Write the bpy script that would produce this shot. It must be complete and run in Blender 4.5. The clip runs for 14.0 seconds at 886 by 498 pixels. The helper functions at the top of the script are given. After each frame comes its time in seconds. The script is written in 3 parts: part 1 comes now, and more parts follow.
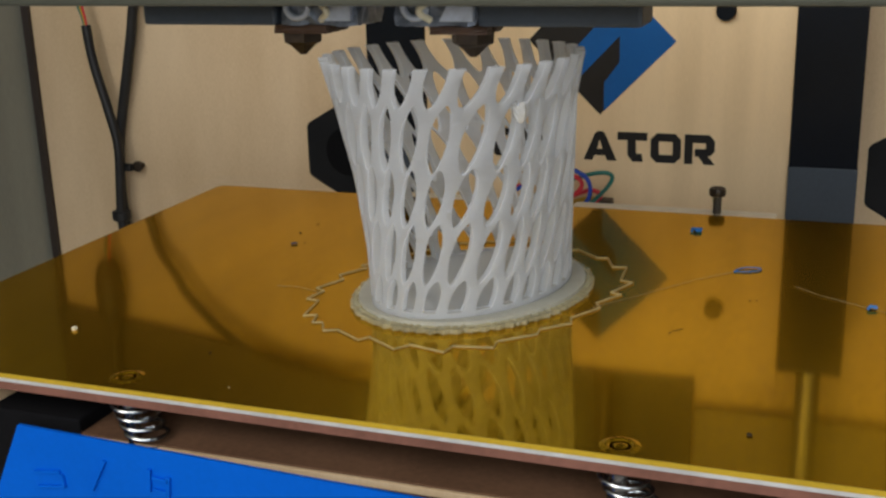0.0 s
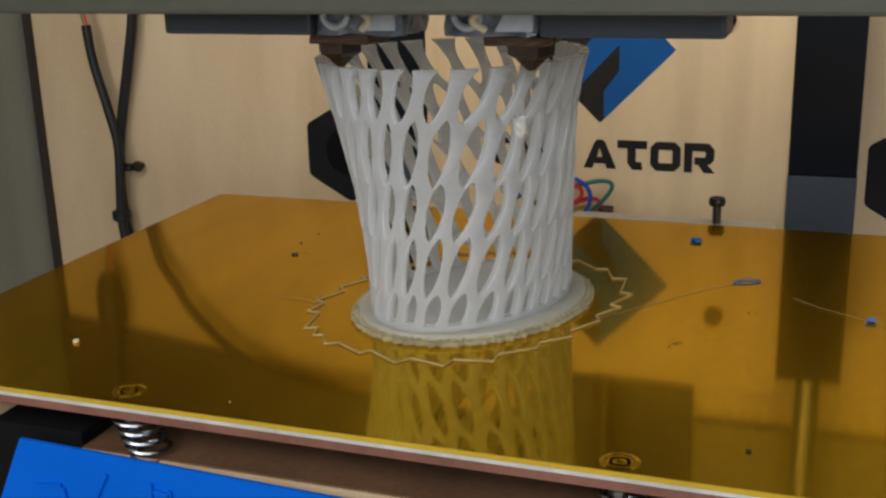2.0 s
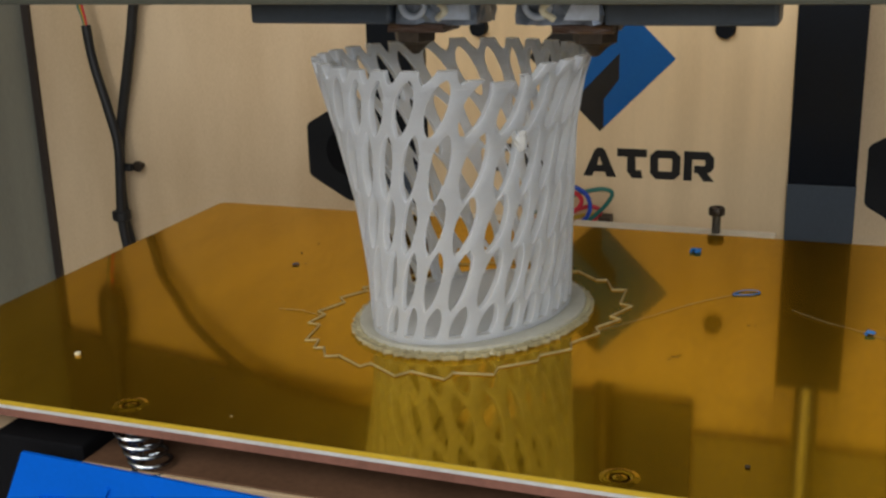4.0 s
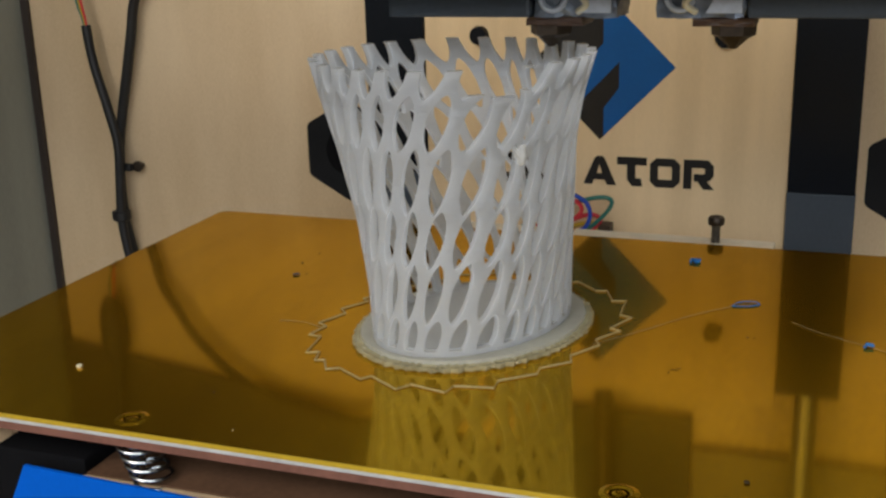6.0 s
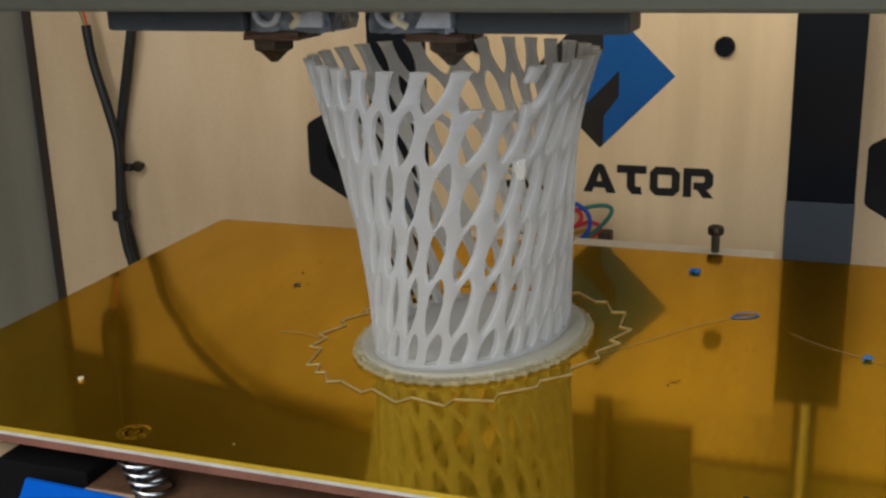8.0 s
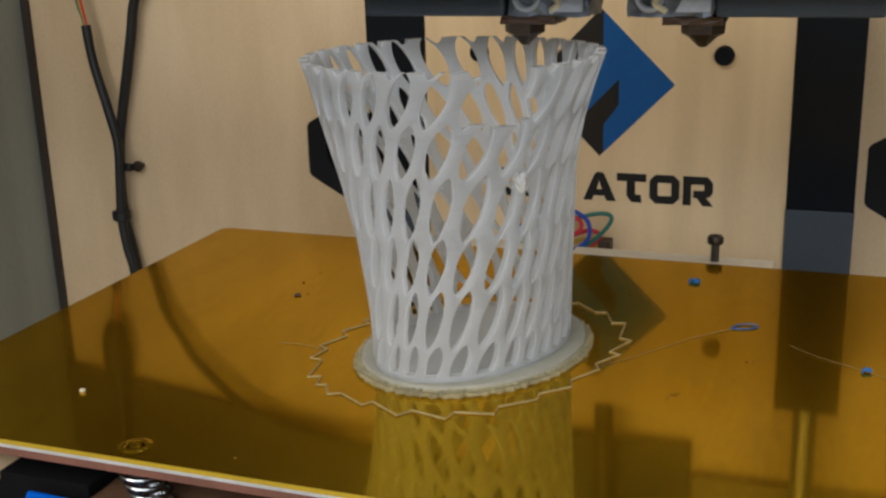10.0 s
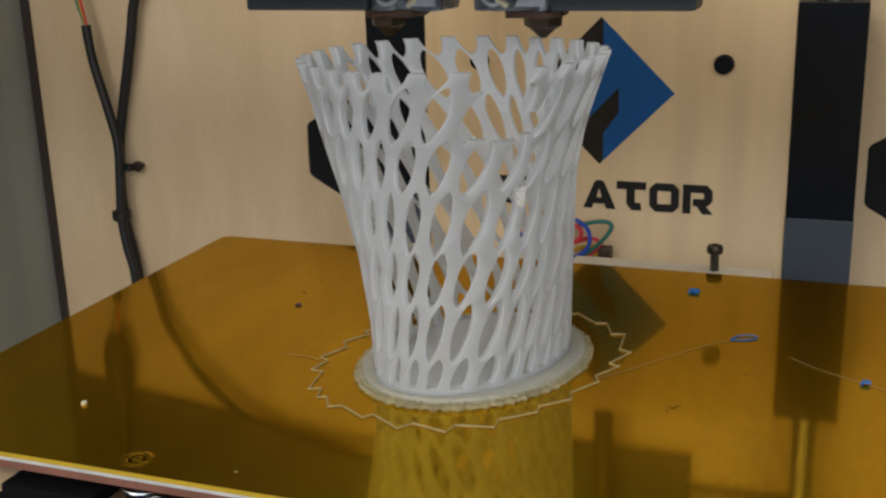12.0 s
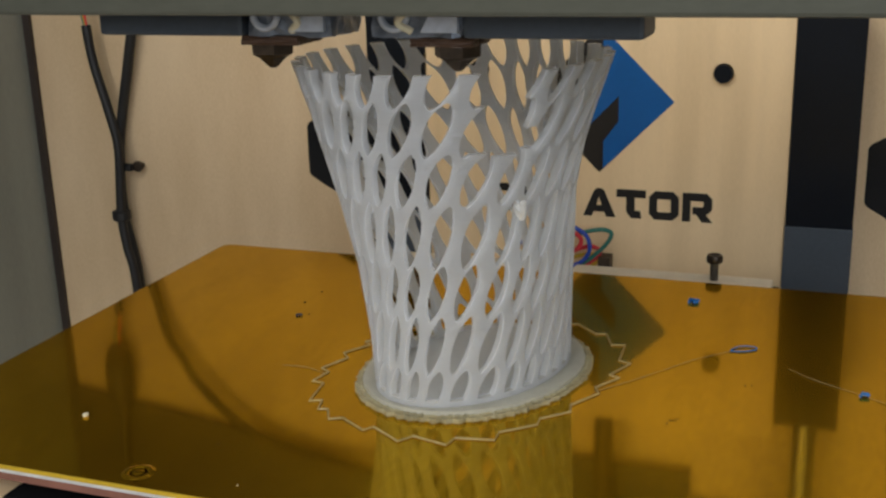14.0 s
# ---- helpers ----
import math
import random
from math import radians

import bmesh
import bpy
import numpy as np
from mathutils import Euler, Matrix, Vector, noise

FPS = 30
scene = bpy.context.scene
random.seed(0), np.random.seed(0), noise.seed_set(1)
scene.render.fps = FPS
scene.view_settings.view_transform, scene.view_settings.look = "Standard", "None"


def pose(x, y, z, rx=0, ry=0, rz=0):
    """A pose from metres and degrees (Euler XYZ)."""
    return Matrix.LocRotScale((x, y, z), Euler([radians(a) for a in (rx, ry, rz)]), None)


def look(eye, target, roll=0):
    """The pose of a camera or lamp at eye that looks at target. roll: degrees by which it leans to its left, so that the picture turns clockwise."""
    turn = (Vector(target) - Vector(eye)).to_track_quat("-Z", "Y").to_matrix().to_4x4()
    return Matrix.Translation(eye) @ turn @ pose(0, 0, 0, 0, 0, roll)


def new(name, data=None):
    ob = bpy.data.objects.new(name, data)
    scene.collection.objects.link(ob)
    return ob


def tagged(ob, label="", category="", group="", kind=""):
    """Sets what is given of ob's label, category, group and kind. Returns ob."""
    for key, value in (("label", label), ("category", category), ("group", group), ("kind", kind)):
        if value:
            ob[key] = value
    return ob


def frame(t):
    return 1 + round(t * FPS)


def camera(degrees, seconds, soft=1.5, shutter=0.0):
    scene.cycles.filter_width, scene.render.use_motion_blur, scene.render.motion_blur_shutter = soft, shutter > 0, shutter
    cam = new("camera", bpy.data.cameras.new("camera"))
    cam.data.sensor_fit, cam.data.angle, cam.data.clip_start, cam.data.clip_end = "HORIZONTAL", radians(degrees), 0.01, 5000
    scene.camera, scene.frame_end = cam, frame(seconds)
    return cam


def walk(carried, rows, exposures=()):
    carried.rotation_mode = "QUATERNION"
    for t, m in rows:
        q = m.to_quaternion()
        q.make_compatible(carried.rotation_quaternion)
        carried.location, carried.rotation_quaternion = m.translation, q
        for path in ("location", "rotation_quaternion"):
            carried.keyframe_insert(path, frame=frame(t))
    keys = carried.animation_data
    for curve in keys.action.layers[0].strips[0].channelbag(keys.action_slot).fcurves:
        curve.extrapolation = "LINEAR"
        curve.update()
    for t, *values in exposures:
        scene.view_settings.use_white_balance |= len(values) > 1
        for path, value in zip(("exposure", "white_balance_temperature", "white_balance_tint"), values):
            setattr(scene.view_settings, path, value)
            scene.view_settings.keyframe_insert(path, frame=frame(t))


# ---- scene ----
cam = camera(43.2255, 14.0, soft=2.5)
EYE, AIM = (0.07444, -0.22476, 0.08026), (-0.00801, 0.00022, 0.00894)
walk(cam, [(0, look(EYE, AIM, -1.588)), (14.0, look(EYE, AIM, -1.588))])

# ---- world and light ----
world = bpy.data.worlds.new("world")
scene.world = world
world.use_nodes = True
sky = world.node_tree.nodes.new("ShaderNodeTexSky")
sky.sky_type, sky.sun_disc = "NISHITA", False
sky.sun_elevation, sky.sun_rotation = radians(38), radians(140)
world.node_tree.links.new(sky.outputs[0], world.node_tree.nodes["Background"].inputs[0])
world.node_tree.nodes["Background"].inputs[1].default_value = 0.1


def area_lamp(name, eye, target, w, h, watts, colour):
    data = bpy.data.lights.new(name, "AREA")
    data.shape, data.size, data.size_y, data.energy, data.color = "RECTANGLE", w, h, watts, colour
    ob = new(name, data)
    ob.matrix_world = look(eye, target)
    return ob


# unseen area lamps: soft main light from front right, added fill from front left
area_lamp("front_right_light", (0.4, -1.6, 0.58), (0.0, 0.0, 0.0), 1.7, 1.1, 22.2, (0.92, 0.96, 1.0))
area_lamp("front_left_fill", (-0.55, -1.3, 1.0), (-0.05, 0.05, 0.0), 0.9, 0.6, 12, (1.0, 0.95, 0.88))
scene.view_settings.exposure = 0.0

# ---- small tools ----
MM = 0.001
ORIGIN = {}
STAGE = []  # things that ride down with the build stage


def thing(name, at, label, category, group="", rides=False):
    ob = new(name)
    ob.empty_display_size = 0.01
    ob.location = Vector(at) * MM
    ORIGIN[ob.name] = Vector(at)
    if rides:
        STAGE.append(ob)
    return tagged(ob, label, category, group)


def part(name, bm, material, parent=None, label="", smooth=False, kind=""):
    """One mesh object under a thing or a part; the bmesh is in millimetres of the whole place."""
    base = ORIGIN[parent.name] if parent else Vector((0, 0, 0))
    bmesh.ops.translate(bm, verts=bm.verts, vec=-base)
    bmesh.ops.scale(bm, verts=bm.verts, vec=(MM, MM, MM))
    bmesh.ops.recalc_face_normals(bm, faces=bm.faces)
    me = bpy.data.meshes.new(name)
    bm.to_mesh(me)
    bm.free()
    if smooth:
        for p in me.polygons:
            p.use_smooth = True
        me.set_sharp_from_angle(angle=radians(38))
    me.materials.append(material)
    ob = new(name, me)
    if parent:
        ob.parent = parent
        ORIGIN[ob.name] = base
    return tagged(ob, label, kind=kind)


def box(bm, x0, x1, y0, y1, z0, z1, bevel=0.0, turn=None):
    made = bmesh.ops.create_cube(bm, size=1.0)["verts"]
    bmesh.ops.scale(bm, verts=made, vec=(x1 - x0, y1 - y0, z1 - z0))
    if bevel:
        edges = {e for v in made for e in v.link_edges}
        made = bmesh.ops.bevel(bm, geom=list(edges), offset=bevel, segments=2, affect="EDGES", profile=0.6)["verts"]
        made = list({v for f in bm.faces for v in f.verts if v in set(made)}) or made
    if turn:
        bmesh.ops.rotate(bm, verts=made, cent=(0, 0, 0), matrix=turn)
    bmesh.ops.translate(bm, verts=made, vec=((x0 + x1) / 2, (y0 + y1) / 2, (z0 + z1) / 2))
    return bm


def boxes(*rows, bevel=0.0):
    bm = bmesh.new()
    for r in rows:
        one = box(bmesh.new(), *r, bevel=bevel)
        me = bpy.data.meshes.new("tmp")
        one.to_mesh(me)
        one.free()
        bm.from_mesh(me)
        bpy.data.meshes.remove(me)
    return bm


def lathe(bm, profile, at=(0, 0, 0), n=32, axis="z"):
    """Turns (radius, height) pairs round an upright axis, or round y."""
    rings = []
    for r, h in profile:
        ring = []
        for i in range(n):
            a = 2 * math.pi * i / n
            c, s = r * math.cos(a), r * math.sin(a)
            ring.append(bm.verts.new((at[0] + c, at[1] + s, at[2] + h) if axis == "z" else (at[0] + c, at[1] + h, at[2] + s)))
        rings.append(ring)
    for lo, hi in zip(rings, rings[1:]):
        for i in range(n):
            bm.faces.new((lo[i], lo[(i + 1) % n], hi[(i + 1) % n], hi[i]))
    bm.faces.new(rings[0][::-1])
    bm.faces.new(rings[-1])
    return bm


def spline(points, steps=8):
    p = [Vector(q) for q in points]
    p = [2 * p[0] - p[1]] + p + [2 * p[-1] - p[-2]]
    out = []
    for i in range(1, len(p) - 2):
        a, b, c, d = p[i - 1:i + 3]
        for k in range(steps):
            t = k / steps
            out.append(0.5 * (2 * b + (c - a) * t + (2 * a - 5 * b + 4 * c - d) * t * t + (3 * b - a - 3 * c + d) * t ** 3))
    return out + [p[-2]]


def tube(bm, points, r, n=8, closed=False, flat=1.0):
    """A round rod along points, r a radius; flat squeezes it upright."""
    pts = [Vector(q) for q in points]
    rings, up = [], Vector((0.13, 0.21, 0.97)).normalized()
    for i, q in enumerate(pts):
        a = pts[i - 1] if (i or closed) else q
        b = pts[(i + 1) % len(pts)] if (i + 1 < len(pts) or closed) else q
        d = (b - a).normalized()
        side = d.cross(up)
        side = side.normalized() if side.length > 1e-4 else Vector((1, 0, 0))
        top = side.cross(d).normalized()
        ring = []
        for k in range(n):
            t = 2 * math.pi * k / n
            off = side * math.cos(t) * r + top * math.sin(t) * r * flat
            ring.append(bm.verts.new(q + off))
        rings.append(ring)
    pairs = list(zip(rings, rings[1:])) + ([(rings[-1], rings[0])] if closed else [])
    for lo, hi in pairs:
        for k in range(n):
            bm.faces.new((lo[k], lo[(k + 1) % n], hi[(k + 1) % n], hi[k]))
    if not closed:
        bm.faces.new(rings[0][::-1])
        bm.faces.new(rings[-1])
    return bm


def slab(bm, outline, y0, y1):
    """An upright plate from an (x, z) outline between two depths."""
    a = [bm.verts.new((x, y0, z)) for x, z in outline]
    b = [bm.verts.new((x, y1, z)) for x, z in outline]
    n = len(a)
    bm.faces.new(a)
    bm.faces.new(b[::-1])
    for i in range(n):
        bm.faces.new((a[i], b[i], b[(i + 1) % n], a[(i + 1) % n]))
    return bm


def plate(bm, outline, z0, z1):
    """A level plate from an (x, y) outline between two heights."""
    a = [bm.verts.new((x, y, z0)) for x, y in outline]
    b = [bm.verts.new((x, y, z1)) for x, y in outline]
    n = len(a)
    bm.faces.new(a[::-1])
    bm.faces.new(b)
    for i in range(n):
        bm.faces.new((a[i], a[(i + 1) % n], b[(i + 1) % n], b[i]))
    return bm


# ---- materials ----
def material(name, colour, rough=0.5, metal=0.0, vary=0.12, scale=40.0, stretch=(1, 1, 1), bump=0.0, fine=900.0,
             rough_vary=0.1, coat=0.0, second=None, translucent=0.0, seed=0.0, clear=0.0):
    m = bpy.data.materials.new(name)
    m.use_nodes = True
    nt = m.node_tree
    bsdf = nt.nodes["Principled BSDF"]
    link = nt.links.new
    tex = nt.nodes.new("ShaderNodeTexCoord")
    mp = nt.nodes.new("ShaderNodeMapping")
    mp.inputs["Scale"].default_value = stretch
    mp.inputs["Location"].default_value = (seed, seed * 0.7, seed * 1.3)
    link(tex.outputs["Object"], mp.inputs[0])
    big = nt.nodes.new("ShaderNodeTexNoise")
    big.inputs["Scale"].default_value, big.inputs["Detail"].default_value = scale, 5
    small = nt.nodes.new("ShaderNodeTexNoise")
    small.inputs["Scale"].default_value, small.inputs["Detail"].default_value = fine, 3
    link(mp.outputs[0], big.inputs[0])
    link(mp.outputs[0], small.inputs[0])
    blend = nt.nodes.new("ShaderNodeMath")
    blend.operation = "MULTIPLY_ADD"
    blend.inputs[1].default_value = 0.35
    link(small.outputs[0], blend.inputs[0])
    half = nt.nodes.new("ShaderNodeMath")
    half.operation = "MULTIPLY"
    half.inputs[1].default_value = 0.65
    link(big.outputs[0], half.inputs[0])
    link(half.outputs[0], blend.inputs[2])
    ramp = nt.nodes.new("ShaderNodeValToRGB")
    lo = second or tuple(c * (1 - vary) for c in colour)
    hi = tuple(min(1, c * (1 + vary)) for c in colour)
    ramp.color_ramp.elements[0].position, ramp.color_ramp.elements[1].position = 0.36, 0.64
    ramp.color_ramp.elements[0].color, ramp.color_ramp.elements[1].color = (*lo, 1), (*hi, 1)
    link(blend.outputs[0], ramp.inputs[0])
    link(ramp.outputs[0], bsdf.inputs["Base Color"])
    rr = nt.nodes.new("ShaderNodeMapRange")
    rr.inputs["To Min"].default_value = max(0.02, rough * (1 - rough_vary * 2))
    rr.inputs["To Max"].default_value = min(1, rough * (1 + rough_vary * 2))
    link(big.outputs[0], rr.inputs["Value"])
    link(rr.outputs[0], bsdf.inputs["Roughness"])
    bsdf.inputs["Metallic"].default_value = metal
    bsdf.inputs["Coat Weight"].default_value = coat
    bsdf.inputs["Coat Roughness"].default_value = 0.08
    if bump:
        b = nt.nodes.new("ShaderNodeBump")
        b.inputs["Strength"].default_value, b.inputs["Distance"].default_value = bump, 0.0004
        link(blend.outputs[0], b.inputs["Height"])
        link(b.outputs[0], bsdf.inputs["Normal"])
    if translucent:
        tr = nt.nodes.new("ShaderNodeBsdfTranslucent")
        link(ramp.outputs[0], tr.inputs[0])
        mix = nt.nodes.new("ShaderNodeMixShader")
        mix.inputs[0].default_value = translucent
        link(bsdf.outputs[0], mix.inputs[1])
        link(tr.outputs[0], mix.inputs[2])
        link(mix.outputs[0], nt.nodes["Material Output"].inputs[0])
    if clear:
        see = nt.nodes.new("ShaderNodeBsdfTransparent")
        veil = nt.nodes.new("ShaderNodeMixShader")
        veil.inputs[0].default_value = clear
        link(nt.nodes["Material Output"].inputs[0].links[0].from_socket, veil.inputs[1])
        link(see.outputs[0], veil.inputs[2])
        link(veil.outputs[0], nt.nodes["Material Output"].inputs[0])
    return m


BIRCH = material("birch_plywood", (0.72, 0.55, 0.35), 0.5, vary=0.06, scale=15, stretch=(3.2, 3.2, 0.75), bump=0.05, second=(0.62, 0.45, 0.265))
BIRCH_PANEL = material("birch_panel", (0.775, 0.585, 0.35), 0.5, vary=0.06, scale=20, stretch=(6, 6, 0.5), bump=0.05, second=(0.70, 0.52, 0.305), seed=3.1)
# birch made paler: the light on the rear lip's top is in the colour
TOP_LIT_PLY = material("top_lit_plywood", (0.80, 0.70, 0.54), 0.55, vary=0.12, scale=90, bump=0.1)
# dark brown because the shade under the bed is put into the colour
SHADED_PLY = material("shaded_plywood", (0.15, 0.08, 0.045), 0.7, vary=0.2, scale=60, stretch=(1, 1, 12), bump=0.15)
GREY_WALL = material("grey_side_panel", (0.275, 0.29, 0.255), 0.36, vary=0.16, scale=14, stretch=(1, 3, 0.25), bump=0.03)
# next two: tones of the added boards mirrored in the amber film
DARK_PANEL = material("dark_grey_panel", (0.035, 0.034, 0.032), 0.6, vary=0.1, scale=8, bump=0.03)
GREY_BOARD = material("mid_grey_board", (0.26, 0.225, 0.17), 0.6, vary=0.2, scale=12, bump=0.03)
DARK_TRIM = material("dark_brown_trim", (0.035, 0.025, 0.02), 0.6, vary=0.2)
BLACK_PLASTIC = material("black_plastic", (0.012, 0.013, 0.015), 0.38, vary=0.2, scale=60, bump=0.05)
BLACK_SATIN = material("black_anodised", (0.006, 0.008, 0.012), 0.4, metal=0.0, vary=0.2, scale=30, bump=0.03)
SLATE = material("slate_grey_plastic", (0.052, 0.066, 0.085), 0.45, vary=0.12, scale=40, bump=0.04)
VOID = material("hollow_black", (0.006, 0.006, 0.007), 0.9, vary=0.2)
CABLE = material("black_rubber", (0.012, 0.012, 0.013), 0.5, vary=0.2, scale=80, bump=0.06)
ROD_STEEL = material("dull_steel", (0.22, 0.215, 0.20), 0.4, metal=1.0, vary=0.08, scale=90)
STEEL = material("bright_steel", (0.38, 0.40, 0.42), 0.26, metal=1.0, vary=0.08, scale=90)
ALU_EDGE = material("milled_aluminium_edge", (0.66, 0.68, 0.70), 0.45, metal=0.35, vary=0.14, scale=200, bump=0.1)
PCB = material("brown_board", (0.20, 0.085, 0.06), 0.55, vary=0.2, scale=90, bump=0.06)
FILM = material("amber_film", (0.57, 0.36, 0.01), 0.05, metal=1.0, coat=0.4, vary=0.12, scale=12, stretch=(3.0, 0.6, 1), fine=420, second=(0.44, 0.272, 0.008), rough_vary=0.35)


def amber(m, rough, share, body):
    """Gives a glossy film a second, blurred sheen and a little amber body of its own."""
    nt = m.node_tree
    sharp, out = nt.nodes["Principled BSDF"], nt.nodes["Material Output"]
    sharp.inputs["Specular Tint"].default_value = (1.0, 0.8, 0.45, 1)
    tint = sharp.inputs["Base Color"].links[0].from_socket
    blur = nt.nodes.new("ShaderNodeBsdfPrincipled")
    nt.links.new(tint, blur.inputs["Base Color"])
    blur.inputs["Roughness"].default_value, blur.inputs["Metallic"].default_value = rough, 1.0
    blur.inputs["Specular Tint"].default_value = (1.0, 0.8, 0.45, 1)
    mix = nt.nodes.new("ShaderNodeMixShader")
    mix.inputs[0].default_value = share
    nt.links.new(sharp.outputs[0], mix.inputs[1])
    nt.links.new(blur.outputs[0], mix.inputs[2])
    deep = nt.nodes.new("ShaderNodeBsdfDiffuse")
    deep.inputs["Color"].default_value = (0.36, 0.155, 0.006, 1)
    full = nt.nodes.new("ShaderNodeMixShader")
    full.inputs[0].default_value = body
    nt.links.new(mix.outputs[0], full.inputs[1])
    nt.links.new(deep.outputs[0], full.inputs[2])
    nt.links.new(full.outputs[0], out.inputs[0])


amber(FILM, 0.25, 0.4, 0.10)
FILM_EDGE = material("amber_film_edge", (0.62, 0.42, 0.03), 0.3, metal=0.2, vary=0.1, scale=60)
PRINT = material("milky_plastic", (0.875, 0.90, 0.935), 0.45, vary=0.02, scale=70, fine=1500, bump=0.04, translucent=0.8)
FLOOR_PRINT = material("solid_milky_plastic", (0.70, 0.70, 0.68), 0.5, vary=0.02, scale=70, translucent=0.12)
JOINT = material("fused_plastic", (0.93, 0.94, 0.95), 0.4, vary=0.02, translucent=0.6, clear=0.7)
RAFT = material("clear_milky_plastic", (0.74, 0.70, 0.50), 0.14, vary=0.16, scale=260, bump=0.3, translucent=0.5, clear=0.5)
RAFT_TOP = material("pale_milky_plastic", (0.80, 0.80, 0.72), 0.35, vary=0.06, scale=200, bump=0.1, translucent=0.4, clear=0.22)
STRAY = material("shiny_clear_plastic", (0.90, 0.90, 0.88), 0.1, vary=0.05, scale=200, bump=0.3, translucent=0.5, clear=0.45)
HAIR = material("clear_hair", (0.26, 0.21, 0.11), 0.3, vary=0.1, scale=200)
STRAND = material("clear_strand", (0.66, 0.56, 0.30), 0.15, vary=0.15, scale=300, bump=0.2, translucent=0.45, clear=0.34)
BLUE_INK = material("blue_ink", (0.003, 0.095, 0.33), 0.45, vary=0.07, scale=60, bump=0.04)
BLACK_INK = material("black_ink", (0.014, 0.013, 0.013), 0.5, vary=0.15, scale=60, bump=0.04)
BLUE_PLASTIC = material("blue_plastic", (0.0005, 0.115, 0.64), 0.55, vary=0.06, scale=50, bump=0.06)
BLUE_BIT = material("blue_filament", (0.008, 0.12, 0.38), 0.4, vary=0.1)
NAVY = material("dark_blue_filament", (0.012, 0.03, 0.09), 0.4, vary=0.1)
WIRE_RED = material("red_wire", (0.62, 0.035, 0.05), 0.4, vary=0.1)
WIRE_GREEN = material("green_wire", (0.02, 0.16, 0.13), 0.4, vary=0.1)
WIRE_YELLOW = material("yellow_wire", (0.55, 0.36, 0.03), 0.4, vary=0.1)
WIRE_BLUE = material("blue_wire", (0.015, 0.065, 0.42), 0.4, vary=0.1)
OLIVE = material("olive_grey_metal", (0.085, 0.09, 0.073), 0.38, metal=0.3, vary=0.12, scale=20, stretch=(0.3, 1, 1), bump=0.03)
FOIL = material("crinkled_foil", (0.16, 0.19, 0.24), 0.34, metal=0.55, vary=0.4, scale=160, bump=0.9, fine=500)
AMBER_TAPE = material("brown_insulation", (0.06, 0.032, 0.02), 0.4, vary=0.3, scale=120, bump=0.2)
PALE_ALU = material("pale_blue_aluminium", (0.52, 0.58, 0.68), 0.45, metal=0.4, vary=0.15, scale=120, bump=0.2)
SOOT = material("sooty_brass", (0.045, 0.032, 0.022), 0.45, metal=0.5, vary=0.4, scale=200, bump=0.2)
SMUDGE = material("brown_smudge", (0.10, 0.055, 0.012), 0.45, vary=0.3, scale=300, clear=0.6)
CRUMB = material("pale_crumb", (0.75, 0.70, 0.52), 0.4, vary=0.1)
SPECK = material("dark_speck", (0.03, 0.02, 0.01), 0.6, vary=0.2)
PAINT = material("room_paint", (0.55, 0.54, 0.51), 0.8, vary=0.05, scale=3, bump=0.02)
FLOOR_MAT = material("room_floor", (0.30, 0.25, 0.20), 0.6, vary=0.15, scale=6, bump=0.03)

for m, level in ((VOID, 0.1), (BLACK_SATIN, 0.12), (BLACK_PLASTIC, 0.18), (SLATE, 0.3), (BLUE_PLASTIC, 0.07), (BLACK_INK, 0.3), (BLUE_INK, 0.3), (SHADED_PLY, 0.2)):
    m.node_tree.nodes["Principled BSDF"].inputs["Specular IOR Level"].default_value = level

# ---- the room round the machine ----
def structure(name, bm, mat, label, category):
    return tagged(part(name, bm, mat), label, category, kind="structure")


structure("floor", boxes((-1500, 1500, -1700, 1300, -240, -220)), FLOOR_MAT, "plain brown worktop under the machine", "floor")
structure("ceiling", boxes((-1500, 1500, -1700, 1300, 1500, 1520)), PAINT, "plain painted ceiling", "ceiling")
structure("wall_north", boxes((-1500, 1500, 1300, 1320, -220, 1500)), PAINT, "plain painted room wall", "wall")
structure("wall_south", boxes((-1500, 1500, -1720, -1700, -220, 1500)), PAINT, "plain painted room wall", "wall")
structure("wall_west", boxes((-1520, -1500, -1700, 1300, -220, 1500)), PAINT, "plain painted room wall", "wall")
structure("wall_east", boxes((1500, 1520, -1700, 1300, -220, 1500)), PAINT, "plain painted room wall", "wall")

# ---- the machine's frame ----
BACK = 165.0


def hexagon(cx, cz, r):
    out = []
    for k in range(6):
        a = math.pi / 2 - 2 * math.pi * k / 6
        p, q, s = [(cx + r * math.cos(a + d), cz + r * math.sin(a + d)) for d in (math.pi / 3, 0, -math.pi / 3)]
        for t in (0.12, 0.05):
            out.append((q[0] + (p[0] - q[0]) * t, q[1] + (p[1] - q[1]) * t + (0.0)))
        for t in (0.05, 0.12):
            out.append((q[0] + (s[0] - q[0]) * t, q[1] + (s[1] - q[1]) * t))
    return out


